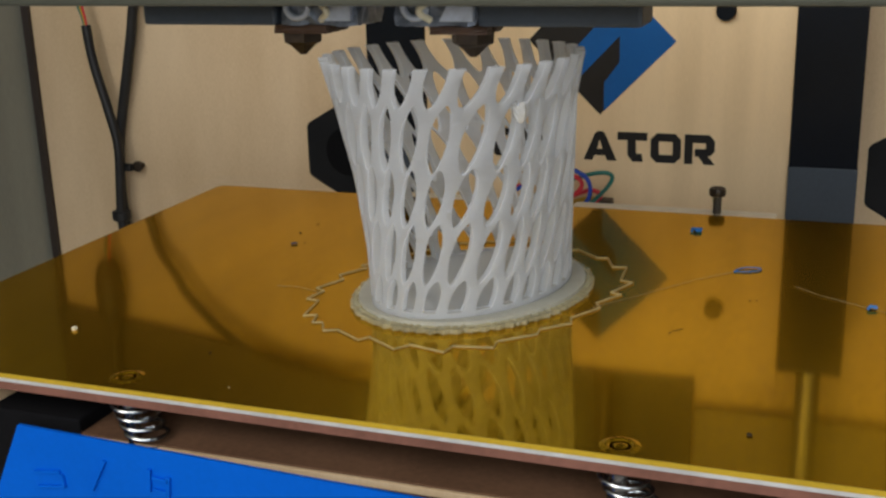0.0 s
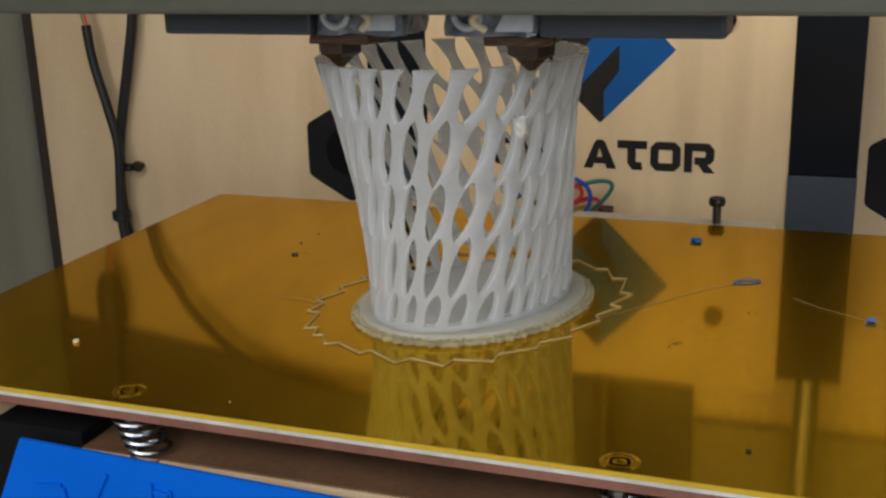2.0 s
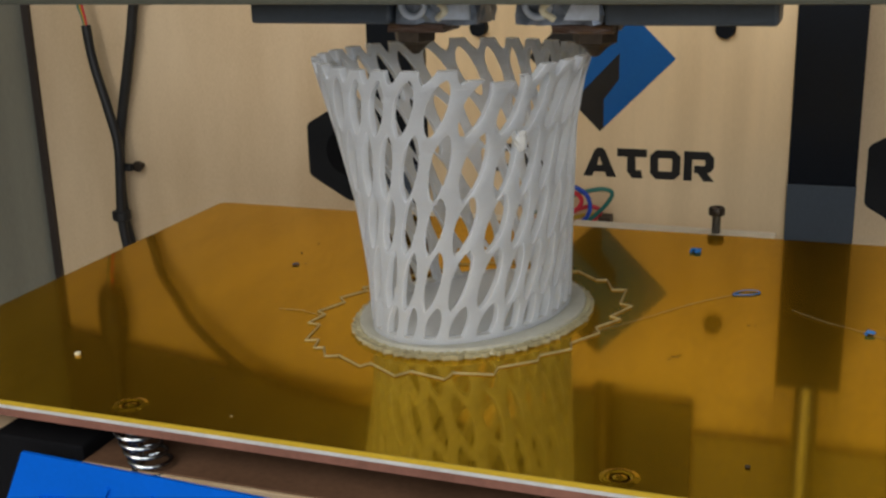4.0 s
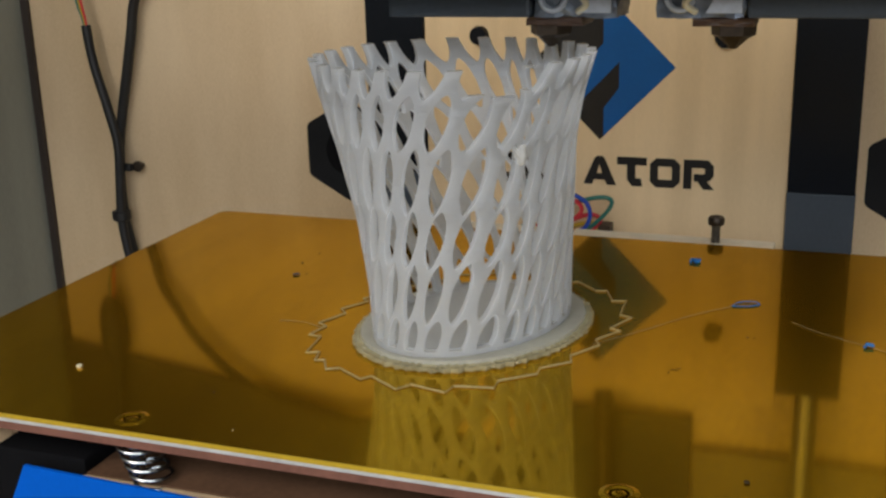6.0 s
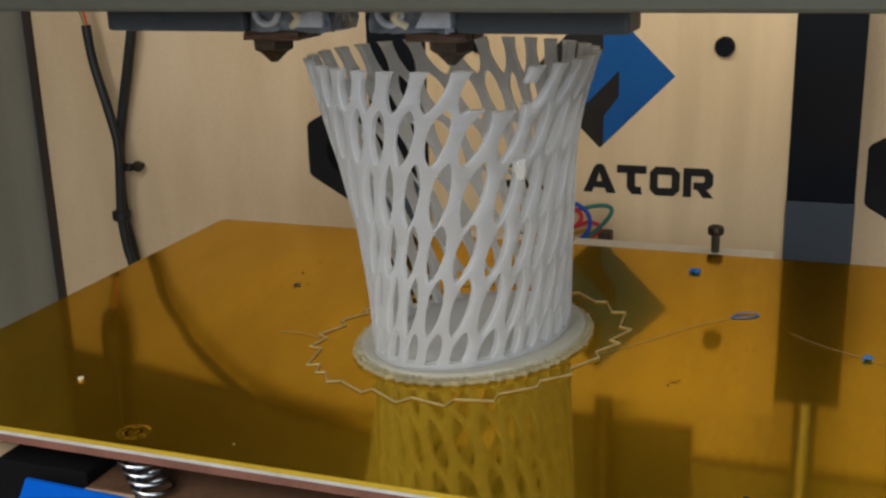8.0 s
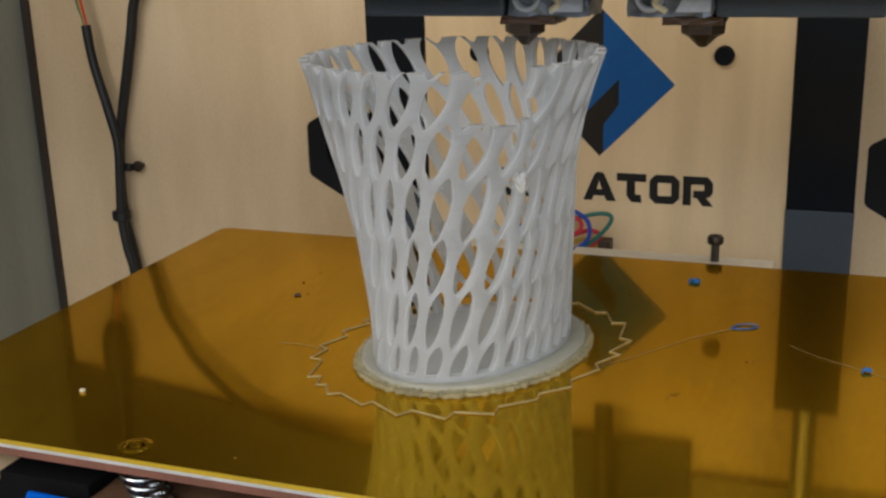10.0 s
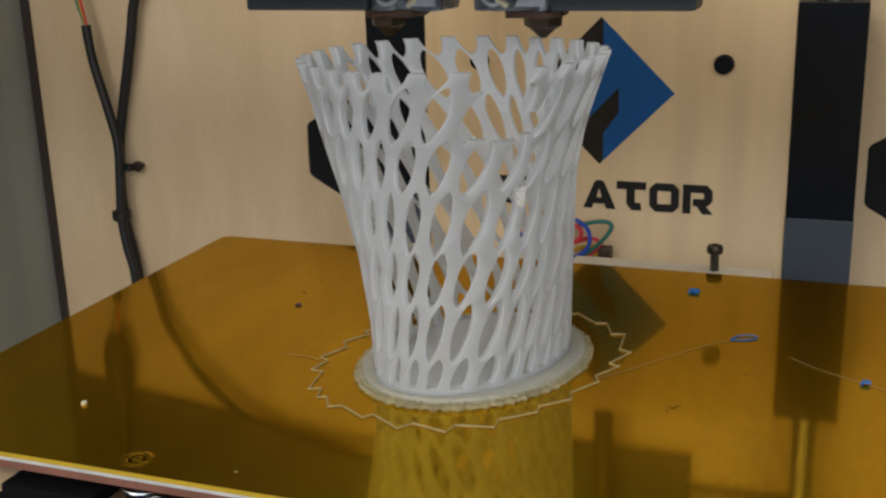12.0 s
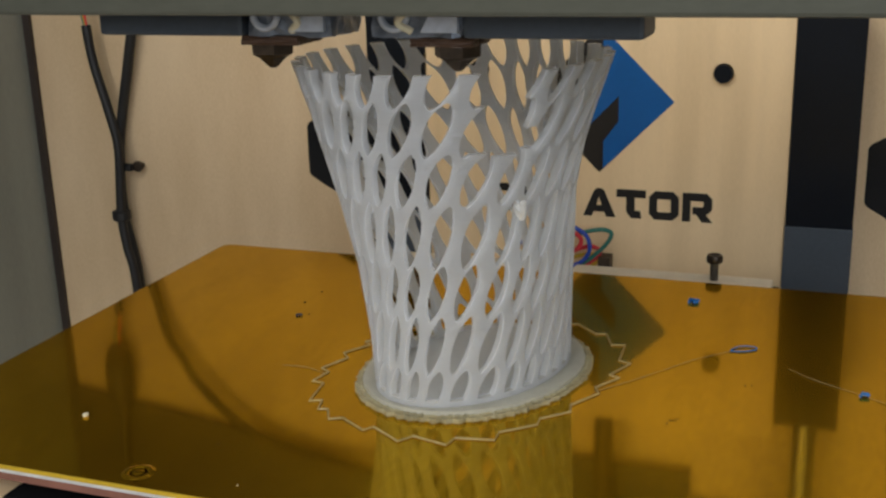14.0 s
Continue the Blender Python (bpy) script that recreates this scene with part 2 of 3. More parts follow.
def back_wall():
    """Plywood sheet with two six-sided openings cut through it."""
    bm = bmesh.new()
    y0, y1 = BACK, BACK + 6
    x0, x1, z0, z1 = -252.2, 252.0, -220.0, 260.0
    cuts = [hexagon(-106.2, -6.5, 20.4), hexagon(100.2, -6.5, 20.4)]
    for y in (y0, y1):
        edges = []
        for loop in [[(x0, z0), (x1, z0), (x1, z1), (x0, z1)]] + cuts:
            vs = [bm.verts.new((x, y, z)) for x, z in loop]
            edges += [bm.edges.new((vs[i], vs[(i + 1) % len(vs)])) for i in range(len(vs))]
        bmesh.ops.triangle_fill(bm, use_beauty=True, use_dissolve=False, edges=edges, normal=(0, -1, 0))
    for loop in [[(x0, z0), (x1, z0), (x1, z1), (x0, z1)]] + cuts:
        a = [bm.verts.new((x, y0, z)) for x, z in loop]
        b = [bm.verts.new((x, y1, z)) for x, z in loop]
        for i in range(len(a)):
            bm.faces.new((a[i], a[(i + 1) % len(a)], b[(i + 1) % len(a)], b[i]))
    bmesh.ops.remove_doubles(bm, verts=bm.verts, dist=0.01)
    return bm


structure("wall_back", back_wall(), BIRCH, "birch plywood back of the machine with two six-sided openings", "back panel")
structure("wall_left", boxes((-259, -252.2, -150, 171, -220, 260)), GREY_WALL, "smooth grey side panel of the machine", "side panel")
structure("wall_right", boxes((252, 258, -150, 171, -220, 260)), GREY_WALL, "smooth grey side panel of the machine", "side panel")
structure("trim_left", boxes((-252.2, -248.9, 163, 165, -220, 260)), DARK_TRIM, "dark brown joint strip in the corner", "trim")
# unseen black sheet, added so that the openings have darkness behind them
structure("dark_backing", boxes((-251, 251, 240, 246, -220, 260)), VOID, "added black sheet behind the back panel's openings", "back cover")
for side in (-1, 1):
    plug = thing("hexagonal_plug", (side * 103.2 - 3, 168, -6.5), "black plug filling the six-sided opening in the plywood", "plug", "hexagonal plugs")
    part("plug_face", slab(bmesh.new(), hexagon(side * 103.2 - 3, -6.5, 20.3), 165.4, 170), BLACK_PLASTIC, plug)
    # flat black disc drawn in for the dark hollow at the plug's middle
    part("dark_disc", lathe(bmesh.new(), [(9, 0), (9.5, 0.4), (9.5, 1.2)], (side * 103.2 - 3, 164.2, -6.5), 32, "y"), VOID, plug, smooth=True)
# boards added out of view, shaped to give the film its dark reflection
rear = thing("reflection_boards", (0, 164, 84), "added boards above the view that darken the film's reflection", "cover")
part("reflected_board", slab(bmesh.new(), [(-252, 82), (-150, 94), (-90, 106), (-21, 108), (-21, 230), (-252, 230)], 161.5, 164.6), DARK_PANEL, rear)
part("reflected_board", boxes((-20, 29, 161.5, 164.6, 84, 230), bevel=0.5), DARK_PANEL, rear)
part("reflected_board", boxes((30, 251, 161.5, 164.6, 96, 230), bevel=0.5), GREY_BOARD, rear, "mid grey board")

for side in (-1, 1):
    rod = thing("guide_rod", (side * 72 - 3, 147.2, -220), "dull steel vertical guide rod behind the bed", "rod", "vertical guide rods")
    part("shaft", lathe(bmesh.new(), [(3.4, -220), (4, -219), (4, 259), (3.6, 259.9)], (side * 72 - 3, 147.2, 0), 24), ROD_STEEL, rod, smooth=True)
screw = thing("lead_screw", (-2, 153, -220), "dark steel lead screw between the guide rods", "screw")
part("shaft", tube(bmesh.new(), [(-2, 153, -220), (-2, 153, 260)], 3.2, 16), SOOT, screw, smooth=True)
bm = bmesh.new()
tube(bm, [(-2 + 3.5 * math.cos(a * 0.7), 153 + 3.5 * math.sin(a * 0.7), -60 + a * 0.32) for a in range(0, 470)], 0.45, 5)
part("thread", bm, SOOT, screw)


def cable(name, pts, r, label, mat=CABLE, cat="cable"):
    ob = thing(name, pts[0], label, cat)
    part("sheath", tube(bmesh.new(), spline(pts), r, 10), mat, ob, smooth=True)
    return ob


left_cable = cable("cable", [(-207, 161, -120), (-206.5, 161, -66), (-210.5, 161, -36), (-209.5, 161, -12), (-206, 161, 6), (-201.3, 160.5, 22.6), (-197, 160, 38.5), (-193.7, 160, 51.7), (-185.5, 158, 61.8), (-179.5, 158, 71.4), (-160.5, 158, 88), (-139.7, 158, 96.5), (-119, 158, 99.7), (-103.6, 157, 100.7), (-70, 152, 98), (-30, 140, 104), (-5, 125, 140)], 2.05,
                   "black rubber cable running up the plywood back")
second = cable("cable", [(-204, 157, -120), (-205.3, 157, -66), (-208, 157, -50), (-209, 157, -36), (-207.3, 157, -16), (-207.1, 157, -5), (-210, 157, 9), (-214.4, 157, 27.3), (-216, 157, 42)], 1.95,
               "black cable bundle splitting into bare coloured wires")
for k, (mat, dx) in enumerate(((WIRE_RED, 0.6), (WIRE_GREEN, -0.7), (WIRE_YELLOW, 0.0))):
    part("wire", tube(bmesh.new(), spline([(-215.9 + dx * 0.6, 157, 40), (-216.6 + dx, 157, 45), (-218 + dx * 1.6, 157, 51), (-218.5 + dx, 157, 57)]), 0.55, 6), mat, second)
part("upper_sheath", tube(bmesh.new(), spline([(-219.5, 157, 84), (-220, 157, 96), (-222, 157, 130)]), 2.2, 10), CABLE, second, smooth=True)
part("connector", lathe(bmesh.new(), [(2.6, 57), (4.6, 60), (6.0, 67), (6.0, 79), (4.0, 85), (2.4, 88)], (-219.2, 157, 0), 20), CABLE, second, "bulky black connector", smooth=True)
part("tie", lathe(bmesh.new(), [(3.2, -2.2), (3.9, -1.6), (3.9, 1.6), (3.2, 2.2)], (-209.6, 158, -37), 16), CABLE, second, "black cable tie", smooth=True)
clip = thing("cable_screw", (-203, 165, -16.5), "small dark screw holding the cable to the plywood", "screw")
part("head", lathe(bmesh.new(), [(1.0, 0), (2.2, 0.3), (2.4, 1.0), (2.0, 2.2)], (-201.5, 160.5, -16.4), 16, "y"), SOOT, clip, smooth=True)
part("clamp", boxes((-208, -203, 158, 161, -18, -15), bevel=0.6), CABLE, clip)
part("shank", lathe(bmesh.new(), [(1.0, 0), (1.0, 3)], (-201.5, 162.4, -16.4), 12, "y"), SOOT, clip)

# ---- the build stage: bed, stage plate, logo panel ----
X0, X1, Y0, Y1 = -111.4, 111.4, -69.7, 77.8


def rounded(x0, x1, y0, y1, r, n=5):
    out = []
    for cx, cy, a0 in ((x1 - r, y1 - r, 0), (x0 + r, y1 - r, 90), (x0 + r, y0 + r, 180), (x1 - r, y0 + r, 270)):
        for k in range(n + 1):
            a = radians(a0 + 90 * k / n)
            out.append((cx + r * math.cos(a), cy + r * math.sin(a)))
    return out


bed = thing("print_bed", (0, 0, -3.6), "heated bed covered in glossy amber film", "print bed", rides=True)
part("aluminium_plate", plate(bmesh.new(), rounded(X0, X1, Y0, Y1, 2.5), -1.65, -0.25), ALU_EDGE, bed, "bare aluminium edge")
part("amber_film", plate(bmesh.new(), rounded(X0 + 0.1, X1 - 0.1, Y0 + 0.1, Y1 - 0.1, 2.5), -0.25, 0.0), FILM, bed, "glossy amber film")
part("film_edge", boxes((X0, X1, Y0 - 0.15, Y0 + 0.1, -0.85, 0.02)), FILM_EDGE, bed, "yellow folded film edge")
part("circuit_board", plate(bmesh.new(), rounded(X0, X1, Y0 + 0.3, Y1 - 0.3, 2.5), -3.4, -1.65), PCB, bed, "red-brown heater board")
for x, y in ((-47.2, -64.6), (45.0, -66.2)):
    ring = part("screw_ring", lathe(bmesh.new(), [(1.7, 0), (1.9, 0.16), (2.2, 0.26), (2.6, 0.2), (2.9, 0.1), (3.3, 0.0)], (x, y, 0), 28), FILM, bed, "screw head under the film", smooth=True)
    part("screw_dome", lathe(bmesh.new(), [(1.2, 0), (1.0, 0.07), (0.5, 0.11), (0.05, 0.12)], (x, y, 0), 20), FILM, ring, smooth=True)
for x, y in ((-47.2, -64.6), (45.0, -66.2)):
    sp = thing("bed_spring", (x, y, -14), "bright steel coil spring under the bed", "spring", "levelling springs", rides=True)
    pts = [(x + a * 0.045 + 3.7 * math.cos(a * 0.36), y + 3.7 * math.sin(a * 0.36), -4.0 - a * 0.1) for a in range(0, 100)]
    part("coil", tube(bmesh.new(), pts, 0.42, 8), STEEL, sp, smooth=True)
    part("bolt_shaft", lathe(bmesh.new(), [(1.5, -24), (1.5, -3.6)], (x, y, 0), 14), STEEL, sp, smooth=True)

stage = thing("stage_plate", (0, 0, -20), "plywood stage plate, the bed's shade put into its brown", "stage plate", rides=True)
part("plate", boxes((-58, 104, -66.5, 92, -18, -12.0), bevel=0.4), SHADED_PLY, stage)
part("left_arm", boxes((-79.6, -58.2, -66, 60, -40, -9.5), bevel=0.6), VOID, stage, "black stage arm")
part("side_board", boxes((-98, -79.8, -66, -10, -11.4, -9.8), bevel=0.2), BIRCH, stage, "pale plywood side of the stage")
# black block added to stand for the darkness below the side board
part("dark_fill", boxes((-98, -79.8, -65.6, -10, -60, -11.6)), VOID, stage, "added black block for the dark under the stage side")
part("right_arm", boxes((50, 58, -60, 140, -40, -20)), BLACK_PLASTIC, stage, "black stage arm")
part("front_edge", boxes((-58, 104, -67.2, -66.6, -13.6, -12.2), bevel=0.1), BIRCH, stage, "pale plywood edge of the stage plate")
part("rear_lip", boxes((1, 58.5, 84.0, 92.4, -12.0, -2.2), bevel=0.4), TOP_LIT_PLY, stage, "pale plywood lip behind the bed")
part("rear_lip", boxes((-58.5, -1, 84.0, 92.4, -12.0, -2.2), bevel=0.4), TOP_LIT_PLY, stage, "pale plywood lip behind the bed")

panel = thing("logo_panel", (0, 141, -60), "birch plywood panel with blue-black diamond and black lettering", "panel", rides=True)
PY = 140.8


def panel_board():
    bm = bmesh.new()
    loop = [(-64.0, -60), (58.6, -60), (58.6, 75), (-64.0, 75)]
    holes = [[(x + 3.3 * math.cos(radians(a)), 49.5 + 3.3 * math.sin(radians(a))) for a in range(0, 360, 18)] for x in (-44.2, 37.2)]
    for y in (PY, PY + 6):
        edges = []
        for lp in [loop] + holes:
            vs = [bm.verts.new((x, y, z)) for x, z in lp]
            edges += [bm.edges.new((vs[i], vs[(i + 1) % len(vs)])) for i in range(len(vs))]
        bmesh.ops.triangle_fill(bm, use_beauty=True, use_dissolve=False, edges=edges, normal=(0, -1, 0))
    for lp in [loop] + holes:
        a = [bm.verts.new((x, PY, z)) for x, z in lp]
        b = [bm.verts.new((x, PY + 6, z)) for x, z in lp]
        for i in range(len(a)):
            bm.faces.new((a[i], a[(i + 1) % len(a)], b[(i + 1) % len(a)], b[i]))
    bmesh.ops.remove_doubles(bm, verts=bm.verts, dist=0.01)
    return bm


part("board", panel_board(), BIRCH_PANEL, panel)
for x in (-44.2, 37.2):
    part("bolt_head", lathe(bmesh.new(), [(1.4, 0), (2.9, 0), (2.9, 4), (1.2, 4.2)], (x, PY - 2.2, 49.5), 20, "y"), BLACK_SATIN, panel, "black socket bolt", smooth=True)
DX, DZ, DS = -2.4, 39.9, 24.4
part("diamond", slab(bmesh.new(), [(DX - DS, DZ), (DX, DZ - DS), (DX + DS, DZ), (DX, DZ + DS)], PY - 0.25, PY - 0.02), BLUE_INK, panel, "blue diamond")
part("diamond_shade", slab(bmesh.new(), [(DX - DS, DZ), (-17.4, 30.5), (-1.6, 47.5), (-1.6, 63.5), (DX, DZ + DS)], PY - 0.35, PY - 0.25), BLACK_INK, panel, "black diamond shape")
part("diamond_shade", slab(bmesh.new(), [(-12.0, 25.1), (DX, DZ - DS), (-1.2, 16.7), (-1.2, 26.2), (3.8, 33.0), (3.8, 41.5)], PY - 0.35, PY - 0.25), BLACK_INK, panel, "black diamond shape")

# block letters, drawn on a grid 10 wide and 10 high with strokes 2.6 thick
S = 2.7
LETTERS = {
    "C": [[(9.6, 10), (2, 10), (0, 8), (0, 2), (2, 0), (9.6, 0), (9.6, S), (3.2, S), (2.8, 3.2), (2.8, 6.8), (3.2, 10 - S), (9.6, 10 - S)]],
    "R": [[(0, 0), (S, 0), (S, 10 - S), (6.6, 10 - S), (7, 7), (7, 5.6), (6.6, 5.2), (3.4, 5.2), (3.4, 2.7), (4.6, 2.7), (6.6, 0), (10, 0), (7.7, 2.8), (8.8, 3.2), (9.8, 4.6), (9.8, 8), (8, 10), (0, 10)]],
    "E": [[(9.2, 10), (0, 10), (0, 0), (9.2, 0), (9.2, S), (S, S), (S, 3.9), (8.4, 3.9), (8.4, 6.2), (S, 6.2), (S, 10 - S), (9.2, 10 - S)]],
    "A": [[(-0.4, 0), (2.6, 0), (3.3, 1.7), (7.0, 1.7), (7.7, 0), (10.9, 0), (6.9, 9.2), (6.0, 10), (4.3, 10), (3.4, 9.2)], [(4.2, 3.9), (5.1, 7.2), (6.1, 3.9)]],
    "T": [[(0, 10), (0, 10 - S), (3.4, 10 - S), (3.4, 2.2), (5.2, 0), (8.6, 0), (8.2, S), (6.3, S), (6.2, 10 - S), (10, 10 - S), (10, 10)]],
    "O": [[(2, 0), (8, 0), (10, 2), (10, 8), (8, 10), (2, 10), (0, 8), (0, 2)], [(3, S), (S, 3), (S, 7), (3, 10 - S), (7, 10 - S), (10 - S, 7), (10 - S, 3), (7, S)]],
}


def letter(loops, x, z, w, h):
    bm = bmesh.new()
    scaled = [[(x + p * w / 10, z + q * h / 10) for p, q in lp] for lp in loops]
    for y in (PY - 0.3, PY - 0.02):
        edges = []
        for lp in scaled:
            vs = [bm.verts.new((a, y, b)) for a, b in lp]
            edges += [bm.edges.new((vs[i], vs[(i + 1) % len(vs)])) for i in range(len(vs))]
        bmesh.ops.triangle_fill(bm, use_beauty=True, use_dissolve=False, edges=edges, normal=(0, -1, 0))
    for lp in scaled:
        a = [bm.verts.new((p, PY - 0.3, q)) for p, q in lp]
        b = [bm.verts.new((p, PY - 0.02, q)) for p, q in lp]
        for i in range(len(a)):
            bm.faces.new((a[i], a[(i + 1) % len(a)], b[(i + 1) % len(a)], b[i]))
    bmesh.ops.remove_doubles(bm, verts=bm.verts, dist=0.005)
    return bm


for k, ch in enumerate("CREATOR"):
    part("letter", letter(LETTERS[ch], -40.6 + k * 11.05, 0.1, 8.4 if ch == "E" else 9.9, 9.8), BLACK_INK, panel, "black block letter")

for side in (-1, 1):
    col = thing("bearing_column", (side * 72 - 3, 147, -60), "tall black bearing housing with a slate grey foot", "bearing column", "bearing columns", rides=True)
    x0, x1 = (58.8, 79.3) if side > 0 else (-85.6, -64.2)
    yf, yb, top, split = 139.4, 155.0, 69.0, 1.0
    part("housing", boxes((x0, x1, yf, yf + 4, split, top), (x0, x1, yb - 4, yb, split, top), (x0, x0 + 5, yf + 4, yb - 4, split, top), (x1 - 5, x1, yf + 4, yb - 4, split, top), bevel=0.3), BLACK_SATIN, col)
    part("foot", boxes((x0 - 0.2, x1 + 0.2, yf - 0.3, yf + 4, -60, split), (x0, x1, yb - 4, yb, -60, split), (x0, x0 + 5, yf + 4, yb - 4, -60, split), (x1 - 5, x1, yf + 4, yb - 4, -60, split), bevel=0.3), SLATE, col, "slate grey foot")

rear_bolt = thing("rear_bolt", (42.4, 87.5, -2.2), "dark socket bolt standing on the lip behind the bed", "bolt", rides=True)
part("shank", lathe(bmesh.new(), [(1.1, 0), (1.1, 5.6)], (42.4, 87.5, -2.2), 14), ROD_STEEL, rear_bolt, smooth=True)
part("head", lathe(bmesh.new(), [(1.2, 5.2), (2.1, 5.3), (2.3, 5.8), (2.3, 7.0), (1.9, 7.6), (1.1, 7.6), (1.0, 6.8)], (42.4, 87.5, -2.2), 18), SOOT, rear_bolt, smooth=True)
part("thread", tube(bmesh.new(), [(42.4 + 1.12 * math.cos(a * 0.6), 87.5 + 1.12 * math.sin(a * 0.6), -2.1 + a * 0.05) for a in range(0, 100)], 0.16, 5), SOOT, rear_bolt)

harness = thing("wire_harness", (-6, 134, -14), "loops of thin coloured wires behind the bed", "wires", rides=True)
for mat, pts in ((WIRE_BLUE, [(-34, 132, -12), (-22, 131, -4), (-13, 130, -1), (-6, 130, -4), (-5, 130, -10), (-10, 131, -15), (-22, 132, -18)]),
                 (WIRE_GREEN, [(-30, 134, -15), (-18, 133, -8), (-8, 133, -4), (-1, 133, -2.5), (2, 133, -4), (-1, 133, -9), (-8, 133, -15), (-18, 134, -19)]),
                 (WIRE_RED, [(-32, 133, -9), (-20, 133, -6), (-11, 132, -4), (-8, 132, -7), (-12, 132, -11), (-24, 133, -14)]),
                 (WIRE_RED, [(-30, 135, -17), (-16, 134, -13), (-6, 134, -9), (-2, 134, -11), (-8, 134, -16), (-20, 135, -20)]),
                 (WIRE_YELLOW, [(-30, 136, -19), (-16, 135, -15), (-6, 135, -12), (-3, 135, -14), (-10, 135, -19), (-22, 136, -22)])):
    part("wire", tube(bmesh.new(), spline([(x + 1.6, y, z) for x, y, z in pts], 10), 0.72, 8), mat, harness, smooth=True)
part("connector", boxes((-0.8, 3.2, 132, 138, -18, -12), bevel=0.3), SOOT, harness, "dark connector")

bracket = thing("blue_bracket", (-30, -74, -30), "bright blue plastic bracket with raised marks under the bed", "bracket", rides=True)
part("face", slab(bmesh.new(), [(-66.6, -8.5), (-79, -34), (40, -34), (40, -11.8), (13.3, -10.9)], -73.0, -72.3), BLUE_PLASTIC, bracket)
part("ledge", boxes((-66.5, 40, -72.3, -67.4, -34, -15.6)), BLUE_PLASTIC, bracket)
for x, z, w, h, r in ((-49.5, -16.2, 0.7, 7.4, 29), (-61, -17.2, 6, 0.6, -8), (-57.6, -18.6, 0.7, 2.6, -8), (-60.5, -20.2, 6, 0.6, -8), (-38.5, -15.5, 0.8, 4.6, 6), (-36.0, -15.0, 3.6, 0.7, 6), (-36.2, -17.4, 3.0, 0.7, 6), (-34.6, -16.3, 0.8, 4.2, 6), (-29, -19, 3, 0.7, 6)):
    bm = boxes((x - w / 2, x + w / 2, -73.6, -72.9, z - h / 2, z + h / 2), bevel=0.12)
    bmesh.ops.rotate(bm, verts=bm.verts, cent=(x, -73.1, z), matrix=Matrix.Rotation(radians(r), 3, "Y"))
    part("raised_mark", bm, BLUE_PLASTIC, bracket)

# ---- the print: a flaring, twisted lattice vase on a raft ----
PITCHES = 28
HEIGHTS = (0, 13, 29, 43, 53, 61, 72, 90)
LONG = (26.6, 26.4, 26.5, 27.8, 29.2, 31.2, 34.8, 41)
SHORT = (18.3, 19.2, 21.7, 24.0, 27, 29.4, 33, 39)
SHIFT = (-0.6, -0.9, -2.0, -3.5, -4.3, -4.2, -4.0, -4.0)
TURN = radians(68)
LEAN = 0.056  # pitches of twist for each millimetre of height
# rows of openings: middle height, half height, phase in pitches
ROWS = ((5.4, 4.5, 0.1), (15.3, 6.5, 0.21), (27.0, 6.15, 0.46), (39.0, 6.9, 0.86), (50.8, 5.8, -0.04), (61.3, 5.6, -0.03), (70.4, 5.0, 0.14), (79, 5.0, 0.25))
# the ribs stand closer where the oval bends: their density over half a turn
HALF = np.linspace(0, 0.5, 601)
DENSE = np.interp(HALF * 24, (0, 0.4, 0.9, 1.4, 2.1, 2.8, 3.4, 4.1, 4.7, 5.3, 6.2, 8, 11, 12), (1.41, 1.52, 1.42, 1.2, 1.12, 1.0, 0.9, 1.06, 1.24, 1.28, 1.2, 1.16, 1.25, 1.41))
COUNT = np.concatenate([[0], np.cumsum((DENSE[1:] + DENSE[:-1]) / 2)])
COUNT = COUNT / COUNT[-1] * PITCHES / 2
SHARE = np.concatenate([HALF, HALF[1:] + 0.5])
RIBS = np.concatenate([COUNT, COUNT[1:] + PITCHES / 2])
# one rib failed: above this height it is missing over a stretch of the way round
FAILED_FROM, FAILED = 55.7, tuple(np.interp((0.642, 0.70), SHARE, RIBS))
GROWTH = 1.3984  # millimetres of height laid down in a second
TIP = 52.8  # height of the nozzle tips


def section(z, inset=0.0):
    """Points round the vase at a height, and their share of the way round."""
    a, b, s = (np.interp(z, HEIGHTS, row) for row in (LONG, SHORT, SHIFT))
    t = np.linspace(0, 2 * np.pi, 193)
    x, y = a * np.cos(t), b * np.sin(t)
    c, q = math.cos(TURN), math.sin(TURN)
    px, py = c * x - q * y + s * 0.94, q * x + c * y + s * 0.34
    way = np.concatenate([[0], np.cumsum(np.hypot(np.diff(px), np.diff(py)))])
    nx, ny = np.cos(t) / a, np.sin(t) / b
    ln = np.hypot(nx, ny)
    nx, ny = (c * nx - q * ny) / ln, (q * nx + c * ny) / ln
    return np.interp(way / way[-1], SHARE, RIBS), px - nx * inset, py - ny * inset


def openings(z, rows):
    """Openings cut at a height as (middle, half width), in pitches, for the rows named."""
    out = []
    for j in rows:
        zc, hh, phase = ROWS[j]
        u = (z - zc) / hh
        w = 0.315 * max(0.0, 1 - u * u) ** 0.66
        out += [(k + phase + LEAN * (z - zc), w) for k in range(PITCHES)]
    return out


